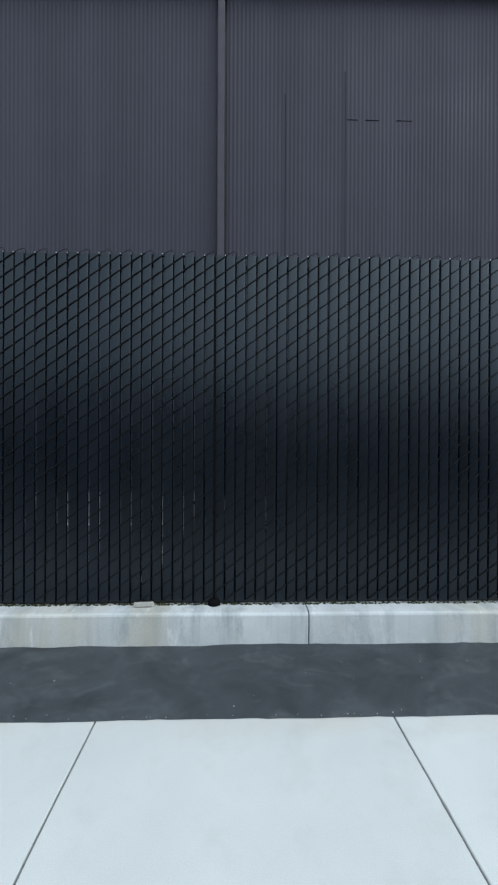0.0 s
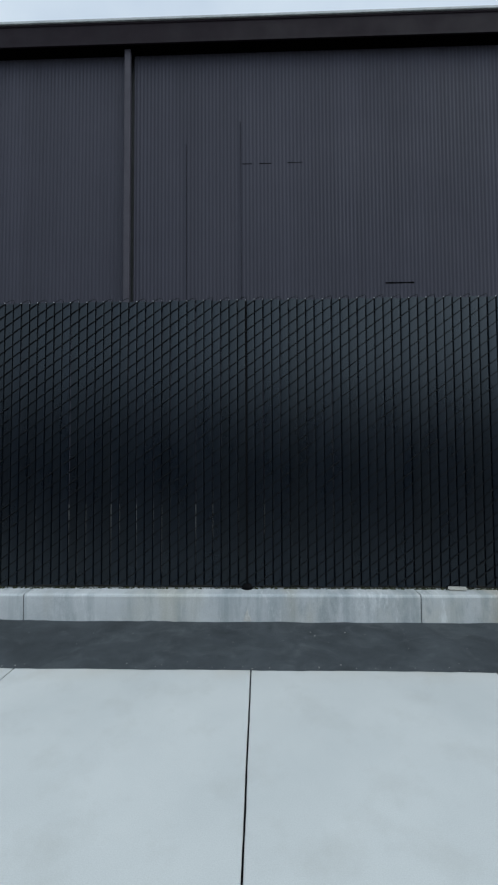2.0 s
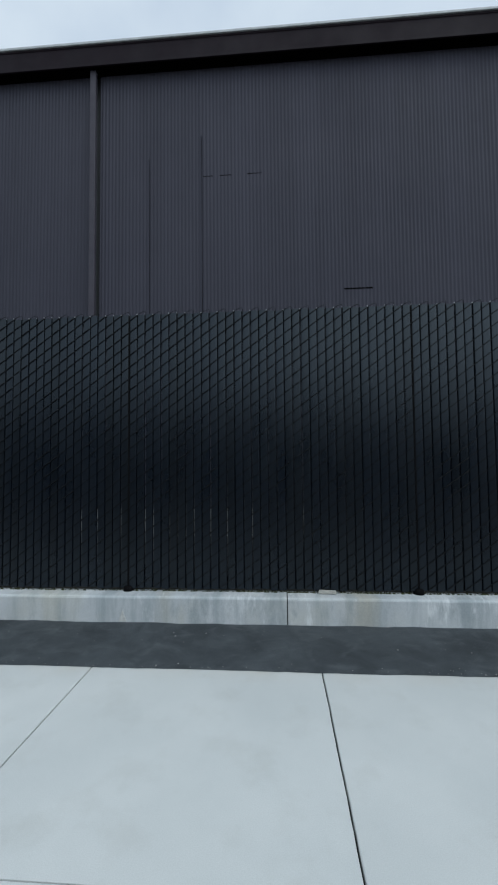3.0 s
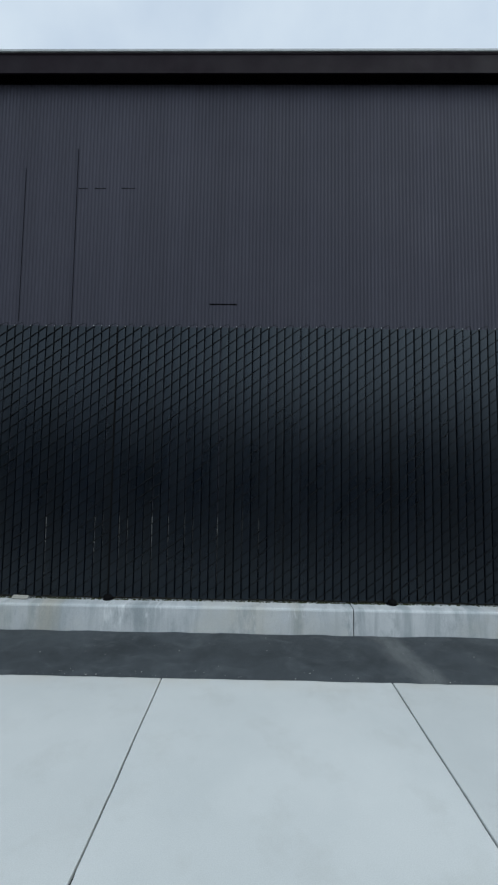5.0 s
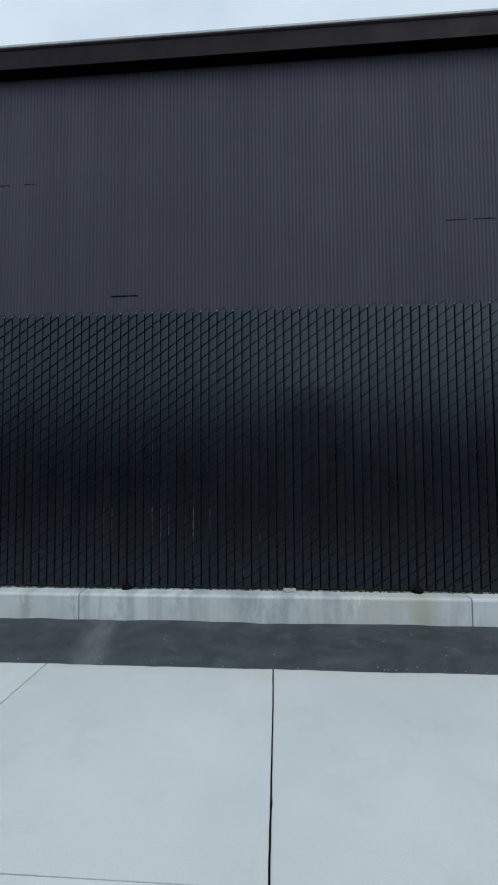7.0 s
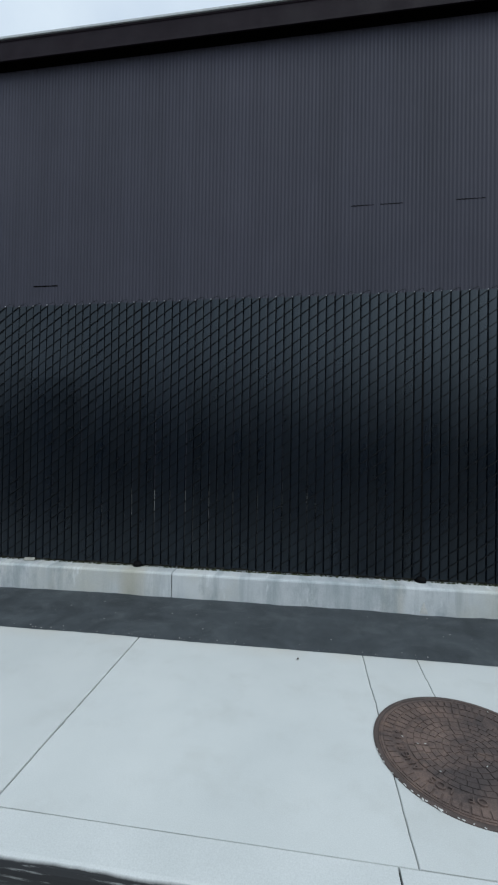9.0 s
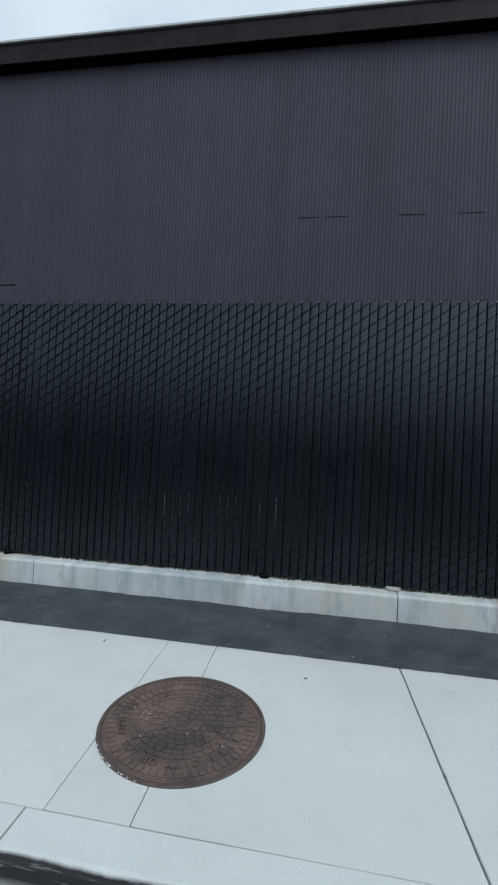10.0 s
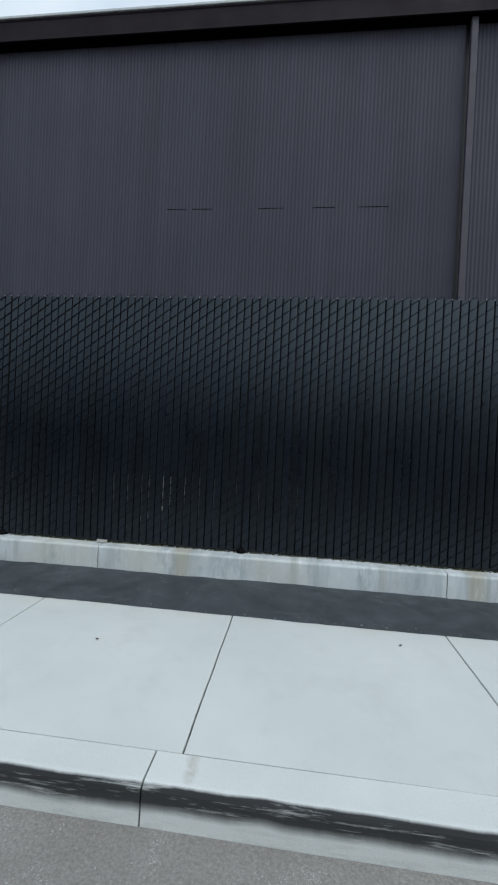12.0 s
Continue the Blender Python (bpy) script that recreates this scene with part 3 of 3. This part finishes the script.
POST_ME, COLLAR_ME = post_mesh(), collar_mesh()
for x in POSTS:
    p = new("post", POST_ME)
    p.location = (x, FY + 0.056, 0)
    under(p, fence)
    c = new("collar", COLLAR_ME)
    c.location = (x, FY + 0.012, 0)
    under(c, fence)
# added black bars draw the dark, wider slat gap at each post
DARK_GAP = bevelled_box(-0.0060, 0.0060, -0.004, 0.003, F_BOT - 0.02, F_TOP - 0.01, 0.0015, 1)
DARK_GAP_ME = mesh_of("dark_gap_bar", DARK_GAP, M_BAR)
for x in POSTS:
    t = new("dark_gap_bar", DARK_GAP_ME)
    t.location = (x, FY, 0)
    under(t, fence)
bm = bmesh.new()
for z in (F_TOP - 0.06, 0.36):
    bmesh.ops.create_cone(bm, cap_ends=True, segments=10, radius1=0.016, radius2=0.016, depth=POSTS[-1] - POSTS[0], matrix=Matrix.Translation(((POSTS[0] + POSTS[-1]) / 2, FY + 0.042, z)) @ Matrix.Rotation(radians(90), 4, "Y"))
    under(new("rail", mesh_of("rail", bm, M_POST, True)), fence)
    bm = bmesh.new()
bm.free()

# the fence goes on past both ends of the walk
far_v, far_f = [], []
tv, tf = [tuple(v.co) for v in SLATS[0].vertices], [tuple(f.vertices) for f in SLATS[0].polygons]
for k in range(-70, 0):
    ox = POSTS[0] + (k + 0.5) * 0.0718
    far_f += [tuple(i + len(far_v) for i in f) for f in tf]
    far_v += [(x + ox, y + FY, z) for x, y, z in tv]
for k in range(0, 103):
    ox = POSTS[-1] + (k + 0.5) * 0.0718
    far_f += [tuple(i + len(far_v) for i in f) for f in tf]
    far_v += [(x + ox, y + FY, z) for x, y, z in tv]
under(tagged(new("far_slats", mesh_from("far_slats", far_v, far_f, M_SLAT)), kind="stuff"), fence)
for x in (POSTS[0] - 2.44, POSTS[-1] + 2.44, POSTS[-1] + 4.88, POSTS[-1] + 7.32):
    p = new("post", POST_ME)
    p.location = (x, FY + 0.056, 0)
    under(p, fence)

# moss and dirt along the foot of the fence
random.seed(11)
mv, mf = [], []
for i in range(4600):
    x = random.uniform(-3.0, 17.6)
    dens = noise.noise((x * 0.8, 3, 1))
    if random.random() > 0.65 + dens:
        continue
    y = 0.800 + abs(random.gauss(0, 0.016)) - 0.012
    r = random.uniform(0.006, 0.017)
    hgt = r * random.uniform(0.5, 1.1)
    base = len(mv)
    mv.append((x, y, 0.258 + hgt))
    k = 6
    for j in range(k):
        a = 2 * math.pi * j / k + random.random()
        q = r * random.uniform(0.7, 1.5)
        mv.append((x + q * math.cos(a), y + q * math.sin(a) * 0.7, 0.256))
    mf += [(base, base + 1 + j, base + 1 + (j + 1) % k) for j in range(k)]
tagged(new("moss", mesh_from("moss", mv, mf, M_MOSS)), "olive moss and dirt along the fence foot", "moss", kind="stuff")


# ---- manhole ----
def annulus(bm, r0, r1, a0, a1, z0, z1, steps=1, taper=0.0):
    """A raised block of a ring, between two radii and two angles."""
    low, high = [], []
    for r, s in ((r0, 1), (r1, -1)):
        for i in range(steps + 1):
            a = a0 + (a1 - a0) * (i if s == 1 else steps - i) / steps
            low.append(bm.verts.new((r * math.cos(a), r * math.sin(a), z0)))
            rr = r + taper * s
            am = a + (0.5 * (a0 + a1) - a) * taper * 2 / max((a1 - a0) * r, 1e-4) if steps == 1 else a
            high.append(bm.verts.new((rr * math.cos(am), rr * math.sin(am), z1)))
    n = len(low)
    bm.faces.new(high[::-1])
    for i in range(n):
        bm.faces.new((low[i], high[i], high[(i + 1) % n], low[(i + 1) % n]))


MH = (11.988, -0.812, 0.0)
manhole = tagged(empty("manhole_cover", MH), "round rusty cast iron manhole cover set in the pavement", "manhole cover")
bm = bmesh.new()
N = 96
prof = [(0.404, -0.02), (0.404, 0.0035), (0.400, 0.0075), (0.389, 0.0080), (0.386, 0.0060), (0.3845, 0.0018), (0.355, 0.0018), (0.355, -0.02)]
rings = [[bm.verts.new((r * math.cos(2 * math.pi * i / N), r * math.sin(2 * math.pi * i / N), z)) for r, z in prof] for i in range(N)]
for i in range(N):
    a, b = rings[i], rings[(i + 1) % N]
    for k in range(len(prof)):
        bm.faces.new((a[k], b[k], b[(k + 1) % len(prof)], a[(k + 1) % len(prof)]))
bmesh.ops.recalc_face_normals(bm, faces=bm.faces[:])
part("frame_ring", bm, M_IRON_DARK, manhole, "dark iron frame ring")
bm = bmesh.new()
bmesh.ops.create_cone(bm, cap_ends=True, segments=N, radius1=0.352, radius2=0.3575, depth=0.022, matrix=Matrix.Translation((0, 0, -0.0075)))
lid = part("lid", bm, M_IRON, manhole, "rusty brown iron lid")
lid.scale = (1.062, 1.062, 1.0)
LZ0, LZ1 = 0.003, 0.0082
bm = bmesh.new()
random.seed(5)
rings_def = [(0.0395, 0.066, 8), (0.069, 0.095, 12), (0.098, 0.124, 17), (0.127, 0.153, 21), (0.156, 0.182, 26), (0.185, 0.211, 30), (0.214, 0.240, 34)]
for r0, r1, cnt in rings_def:
    ph = random.random()
    for i in range(cnt):
        a0 = 2 * math.pi * (i + ph) / cnt
        a1 = a0 + 2 * math.pi / cnt - 0.0048 / ((r0 + r1) / 2)
        annulus(bm, r0, r1, a0, a1, LZ0, LZ1 - random.uniform(0, 0.0012), 3)
part("paving_relief", bm, M_IRON, lid)
bm = bmesh.new()
for i in range(64):
    a0 = 2 * math.pi * i / 64
    annulus(bm, 0.302, 0.338, a0, a0 + 2 * math.pi / 64 - 0.026, LZ0, LZ1, 1)
part("rim_relief", bm, M_IRON, lid)
bm = bmesh.new()
annulus(bm, 0.342, 0.350, 0, 2 * math.pi * 0.9999, LZ0, LZ1 - 0.001, 96)
bmesh.ops.create_cone(bm, cap_ends=True, segments=24, radius1=0.026, radius2=0.023, depth=LZ1 - LZ0, matrix=Matrix.Translation((0, 0, (LZ0 + LZ1) / 2)))
box(bm, -0.020, 0.020, -0.006, 0.006, LZ1 - 0.002, LZ1 + 0.004)
for i in range(10):
    a0 = 2 * math.pi * i / 10 + 0.2
    annulus(bm, 0.028, 0.0365, a0, a0 + 0.42, LZ0, LZ1 - 0.001, 2)
# unreadable letters on the other arc, as plain bars
for i in range(9):
    a0 = radians(-48 + i * 10.5)
    annulus(bm, 0.254, 0.290, a0, a0 + 0.10, LZ0, LZ1 + 0.001, 2)
for i in range(14):
    a0 = radians(57 + i * 7.2)
    annulus(bm, 0.250, 0.294, a0, a0 + 0.095, LZ0, LZ1, 2)
part("ring_relief", bm, M_IRON, lid)
WORDS = "CITY OF LOS ANGELES"
for i, ch in enumerate(WORDS):
    if ch == " ":
        continue
    a = radians(-62 - i * 7.4)
    cu = bpy.data.curves.new("letter", "FONT")
    cu.body, cu.size, cu.extrude, cu.align_x = ch, 0.048, 0.0050, "CENTER"
    cu.materials.append(M_IRON)
    shape = bpy.data.objects.new("letter", cu)
    scene.collection.objects.link(shape)
    bpy.context.view_layer.update()
    me = bpy.data.meshes.new_from_object(shape.evaluated_get(bpy.context.evaluated_depsgraph_get()))
    bpy.data.objects.remove(shape)
    t = new("letter", me)
    t.parent = lid
    t.location = (0.256 * math.cos(a), 0.256 * math.sin(a), LZ0 + 0.003)
    t.rotation_euler = (0, 0, a - math.pi / 2)
# crumbs of white mortar on the frame
bm = bmesh.new()
for i in range(26):
    a = radians(random.uniform(185, 262))
    r = 0.403 + random.uniform(-0.004, 0.003)
    s = random.uniform(0.002, 0.005)
    bmesh.ops.create_icosphere(bm, subdivisions=1, radius=s, matrix=Matrix.Translation((r * math.cos(a), r * math.sin(a), 0.006)) @ Matrix.Rotation(random.random() * 3, 4, "Z") @ Matrix.Diagonal((1.7, 0.8, 0.35, 1)))
for i in range(8):
    a, r, s = random.uniform(0, 6.28), random.uniform(0.1, 0.37), random.uniform(0.002, 0.004)
    bmesh.ops.create_icosphere(bm, subdivisions=1, radius=s, matrix=Matrix.Translation((r * math.cos(a), r * math.sin(a), 0.0105)) @ Matrix.Rotation(random.random() * 3, 4, "Z") @ Matrix.Diagonal((2.0, 0.8, 0.5, 1)))
tagged(part("mortar_crumbs", bm, M_MORTAR, manhole, "white mortar crumbs"), kind="stuff")


# ---- small loose things ----
def scrap_of_paper(x, y, z, turn, w=0.13, d=0.035):
    bm = bmesh.new()
    n, m = 7, 4
    top = []
    for i in range(n):
        for j in range(m):
            u, v = i / (n - 1) - 0.5, j / (m - 1) - 0.5
            top.append(bm.verts.new((u * w * (1 - 0.2 * abs(v)), v * d, 0.007 + 0.006 * noise.noise((u * 6 + x, v * 6, 1)) + 0.010 * v * v)))
    for i in range(n - 1):
        for j in range(m - 1):
            bm.faces.new((top[i * m + j], top[(i + 1) * m + j], top[(i + 1) * m + j + 1], top[i * m + j + 1]))
    bmesh.ops.solidify(bm, geom=bm.faces[:], thickness=0.004)
    ob = new("paper_scrap", mesh_of("paper_scrap", bm, M_PAPER))
    ob.location, ob.rotation_euler = (x, y, z), (radians(40), 0, radians(turn))
    return tagged(ob, "crumpled dirty white paper scrap on the concrete ledge", "litter", group="litter on the ledge")


for x, turn, w in ((-0.475, 4, 0.14), (4.11, -5, 0.15), (8.69, 2, 0.11), (13.27, -8, 0.12)):
    scrap_of_paper(x, 0.764, 0.272, turn, w)


def leaf(x, y, turn, s=0.028):
    bm = bmesh.new()
    pts = [(-1, 0), (-0.5, 0.34), (0.1, 0.42), (0.7, 0.2), (1, 0), (0.7, -0.2), (0.1, -0.38), (-0.5, -0.3)]
    mid = bm.verts.new((0, 0, 0.004))
    rim = [bm.verts.new((px * s, py * s, 0.004 + 0.22 * s * (px * px) + 0.002 * py)) for px, py in pts]
    for i in range(len(rim)):
        bm.faces.new((mid, rim[i], rim[(i + 1) % len(rim)]))
    bmesh.ops.solidify(bm, geom=bm.faces[:], thickness=0.0015)
    ob = new("dry_leaf", mesh_of("dry_leaf", bm, M_LEAF))
    ob.location, ob.rotation_euler = (x, y, 0.0015), (0, 0, radians(turn))
    return tagged(ob, "small dry brown leaf on the pavement", "leaf", group="leaves on the pavement")


for x, y, a, s in ((12.578, -0.273, 20, 0.013), (13.893, -0.55, -15, 0.015), (15.869, -0.222, 40, 0.017), (11.215, -0.123, 80, 0.014)):
    leaf(x, y, a, s)

# pale grit on the asphalt strip
random.seed(21)
bm = bmesh.new()
for i in range(330):
    x = random.uniform(-2.5, 17.5)
    y = random.choice((random.uniform(0.04, 0.6), abs(random.gauss(0, 0.014)), abs(random.gauss(0, 0.010)), random.uniform(0.01, 0.08), random.uniform(0.25, 0.5)))
    s = random.choice((0.002, 0.0025, 0.003, 0.003, 0.005))
    bmesh.ops.create_icosphere(bm, subdivisions=1, radius=s, matrix=Matrix.Translation((x, y, 0.0095 + 0.042 * y / 0.66)) @ Matrix.Rotation(random.random() * 3, 4, "Z") @ Matrix.Diagonal((1.3, 0.9, 0.6, 1)))
tagged(new("grit", mesh_of("grit", bm, M_STONE)), "pale grit scattered on the dark asphalt", "grit", kind="stuff")

# coarse grains lying on the road by the kerb
random.seed(31)
bm = bmesh.new()
for i in range(420):
    x, y = random.uniform(10.5, 17.5), -1.62 - abs(random.gauss(0, 0.32))
    if noise.noise((x * 2.2, y * 2.2, 6)) < -0.05:
        continue
    s = random.choice((0.0022, 0.003, 0.0036, 0.005))
    bmesh.ops.create_icosphere(bm, subdivisions=1, radius=s, matrix=Matrix.Translation((x, y, Z_ROAD + s * 0.4)) @ Matrix.Rotation(random.random() * 3, 4, "Z") @ Matrix.Diagonal((1.3, 0.9, 0.7, 1)))
tagged(new("road_grit", mesh_of("road_grit", bm, M_STONE)), "loose pale grit on the road beside the kerb", "grit", kind="stuff")

# white plaster splashes low on the footing
for x, h in ((2.424, 0.095), (12.186, 0.095)):
    bm = bmesh.new()
    pts = [(-0.030, 0.0), (-0.022, 0.35), (-0.008, 0.8), (0.002, 1.0), (0.010, 0.6), (0.026, 0.25), (0.034, 0.0)]
    f = [bm.verts.new((px, 0.650, 0.052 + pz * h)) for px, pz in pts]
    b = [bm.verts.new((px, 0.660, 0.052 + pz * h)) for px, pz in pts]
    bm.faces.new(f)
    for i in range(len(pts)):
        bm.faces.new((f[i], b[i], b[(i + 1) % len(pts)], f[(i + 1) % len(pts)]))
    bmesh.ops.recalc_face_normals(bm, faces=bm.faces[:])
    ob = new("plaster_splash", mesh_of("plaster_splash", bm, M_MORTAR))
    ob.location.x = x
    tagged(ob, "white plaster splash low on the concrete footing", "plaster", group="plaster splashes")

# ---- footing under the fence, in cast lengths ----
FOOT_X = [-5.66, -2.51, 0.635, 3.779, 6.935, 10.111, 13.288, 16.465, 19.64, 22.8]
footing = tagged(empty("footing", (8.5, 0.75, 0)), "pale weathered concrete footing below the fence", "footing", kind="structure")
for i, (a, b) in enumerate(zip(FOOT_X, FOOT_X[1:])):
    prof = [(0.655, Z_ROAD), (0.655, 0.238), (0.659, 0.249), (0.668, 0.256), (0.69, 0.2585), (0.83, 0.260), (0.83, Z_ROAD)]
    bm = extruded(prof, a + 0.004, b - 0.004, 24, 0.0025, i * 5)
    under(new("footing_block", mesh_of("footing_block", bm, M_FOOT)), footing)
bm = bmesh.new()
box(bm, FOOT_X[0] + 0.02, FOOT_X[-1] - 0.02, 0.672, 0.82, Z_ROAD, 0.245)
under(new("joint_filler", mesh_of("joint_filler", bm, M_JOINT)), footing)

# ---- pavement slabs ----
SLAB_X = [-6.64, -5.12, -3.59, -2.065, -0.541, 0.955, 2.467, 3.985, 5.505, 7.033, 8.557, 10.095, 11.634, 11.972, 13.175, 14.694, 16.235, 17.76, 19.28, 20.8, 22.33]
pavement = tagged(empty("pavement", (8.5, -0.7, 0)), "pale concrete pavement slabs with dark joints", "pavement", kind="structure")
NICKS = [(7.033, -0.59), (10.095, -0.93), (0.955, -0.52), (8.557, -1.05), (13.175, -0.9), (7.033, -1.375), (5.505, -1.37)]


def joint_line(x, y, side):
    """The edge of a slab beside the joint at x: wavy, with a few chipped spots."""
    thin = abs(x - 11.8) < 0.3
    d = (0.007 if thin else 0.0028) * noise.noise((x * 3.1, y * 2.6, 4)) + (0.003 if thin else 0.0010) * noise.noise((x * 3.1, y * 13, 9))
    gap = (0.0019 if thin else 0.0042) + 0.0009 * noise.noise((x + side, y * 9, 2))
    for nx, ny in NICKS:
        if abs(nx - x) < 0.01:
            gap += (0.0045 if side > 0 else 0.002) * max(0.0, 1 - abs(y - ny) / 0.025)
    return x + d + side * gap


def slab_mesh(a, b):
    bm = bmesh.new()
    n = 46
    rows = []
    for i in range(n + 1):
        y = -1.392 + 1.404 * i / n
        la, lb = joint_line(a, y, 1), joint_line(b, y, -1)
        e = 0.003 if 0 < i < n else 0.0
        ys = y + (0.001 if i == 0 else 0)
        rows.append([bm.verts.new(p) for p in ((la, y, Z_ROAD), (la, y, -0.003), (la + 0.003, ys, 0.0), (lb - 0.003, ys, 0.0), (lb, y, -0.003), (lb, y, Z_ROAD))])
    for p, q in zip(rows, rows[1:]):
        for k in range(5):
            bm.faces.new((p[k], p[k + 1], q[k + 1], q[k]))
    bm.faces.new(rows[0][::-1])
    bm.faces.new(rows[-1])
    bmesh.ops.recalc_face_normals(bm, faces=bm.faces[:])
    return mesh_of("slab", bm, M_PAVE)


for a, b in zip(SLAB_X, SLAB_X[1:]):
    under(new("slab", slab_mesh(a, b)), pavement)
bm = bmesh.new()
box(bm, SLAB_X[0] + 0.02, SLAB_X[-1] - 0.02, -1.38, 0.0, Z_ROAD, -0.022)
under(new("joint_filler", mesh_of("joint_filler", bm, M_JOINT)), pavement)

# ---- kerb along the street ----
KERB_X = [-6.49, -3.48, -0.47, 2.54, 5.55, 8.56, 11.571, 14.582, 17.59, 20.6, 23.6]
kerb = tagged(empty("kerb", (8.5, -1.48, 0)), "pale concrete street kerb smeared with black tyre marks", "kerb", kind="structure")
arc = [(-1.570 + 0.034 * (1 - math.cos(radians(t))) - 0.000, -0.034 + 0.034 * math.sin(radians(t))) for t in (0, 22, 45, 68, 90)]
for i, (a, b) in enumerate(zip(KERB_X, KERB_X[1:])):
    prof = [(-1.3965, Z_ROAD - 0.05), (-1.585, Z_ROAD - 0.05), (-1.580, Z_ROAD)] + [(y - 0.004, z) for y, z in arc] + [(-1.3965, 0.0)]
    bm = extruded(prof[::-1], a + 0.004, b - 0.004, 30, 0.002, i * 7 + 2)
    under(new("kerb_block", mesh_of("kerb_block", bm, M_KERB)), kerb)
bm = bmesh.new()
box(bm, KERB_X[0] + 0.02, KERB_X[-1] - 0.02, -1.55, -1.385, Z_ROAD - 0.05, -0.022)
under(new("joint_filler", mesh_of("joint_filler", bm, M_JOINT)), kerb)
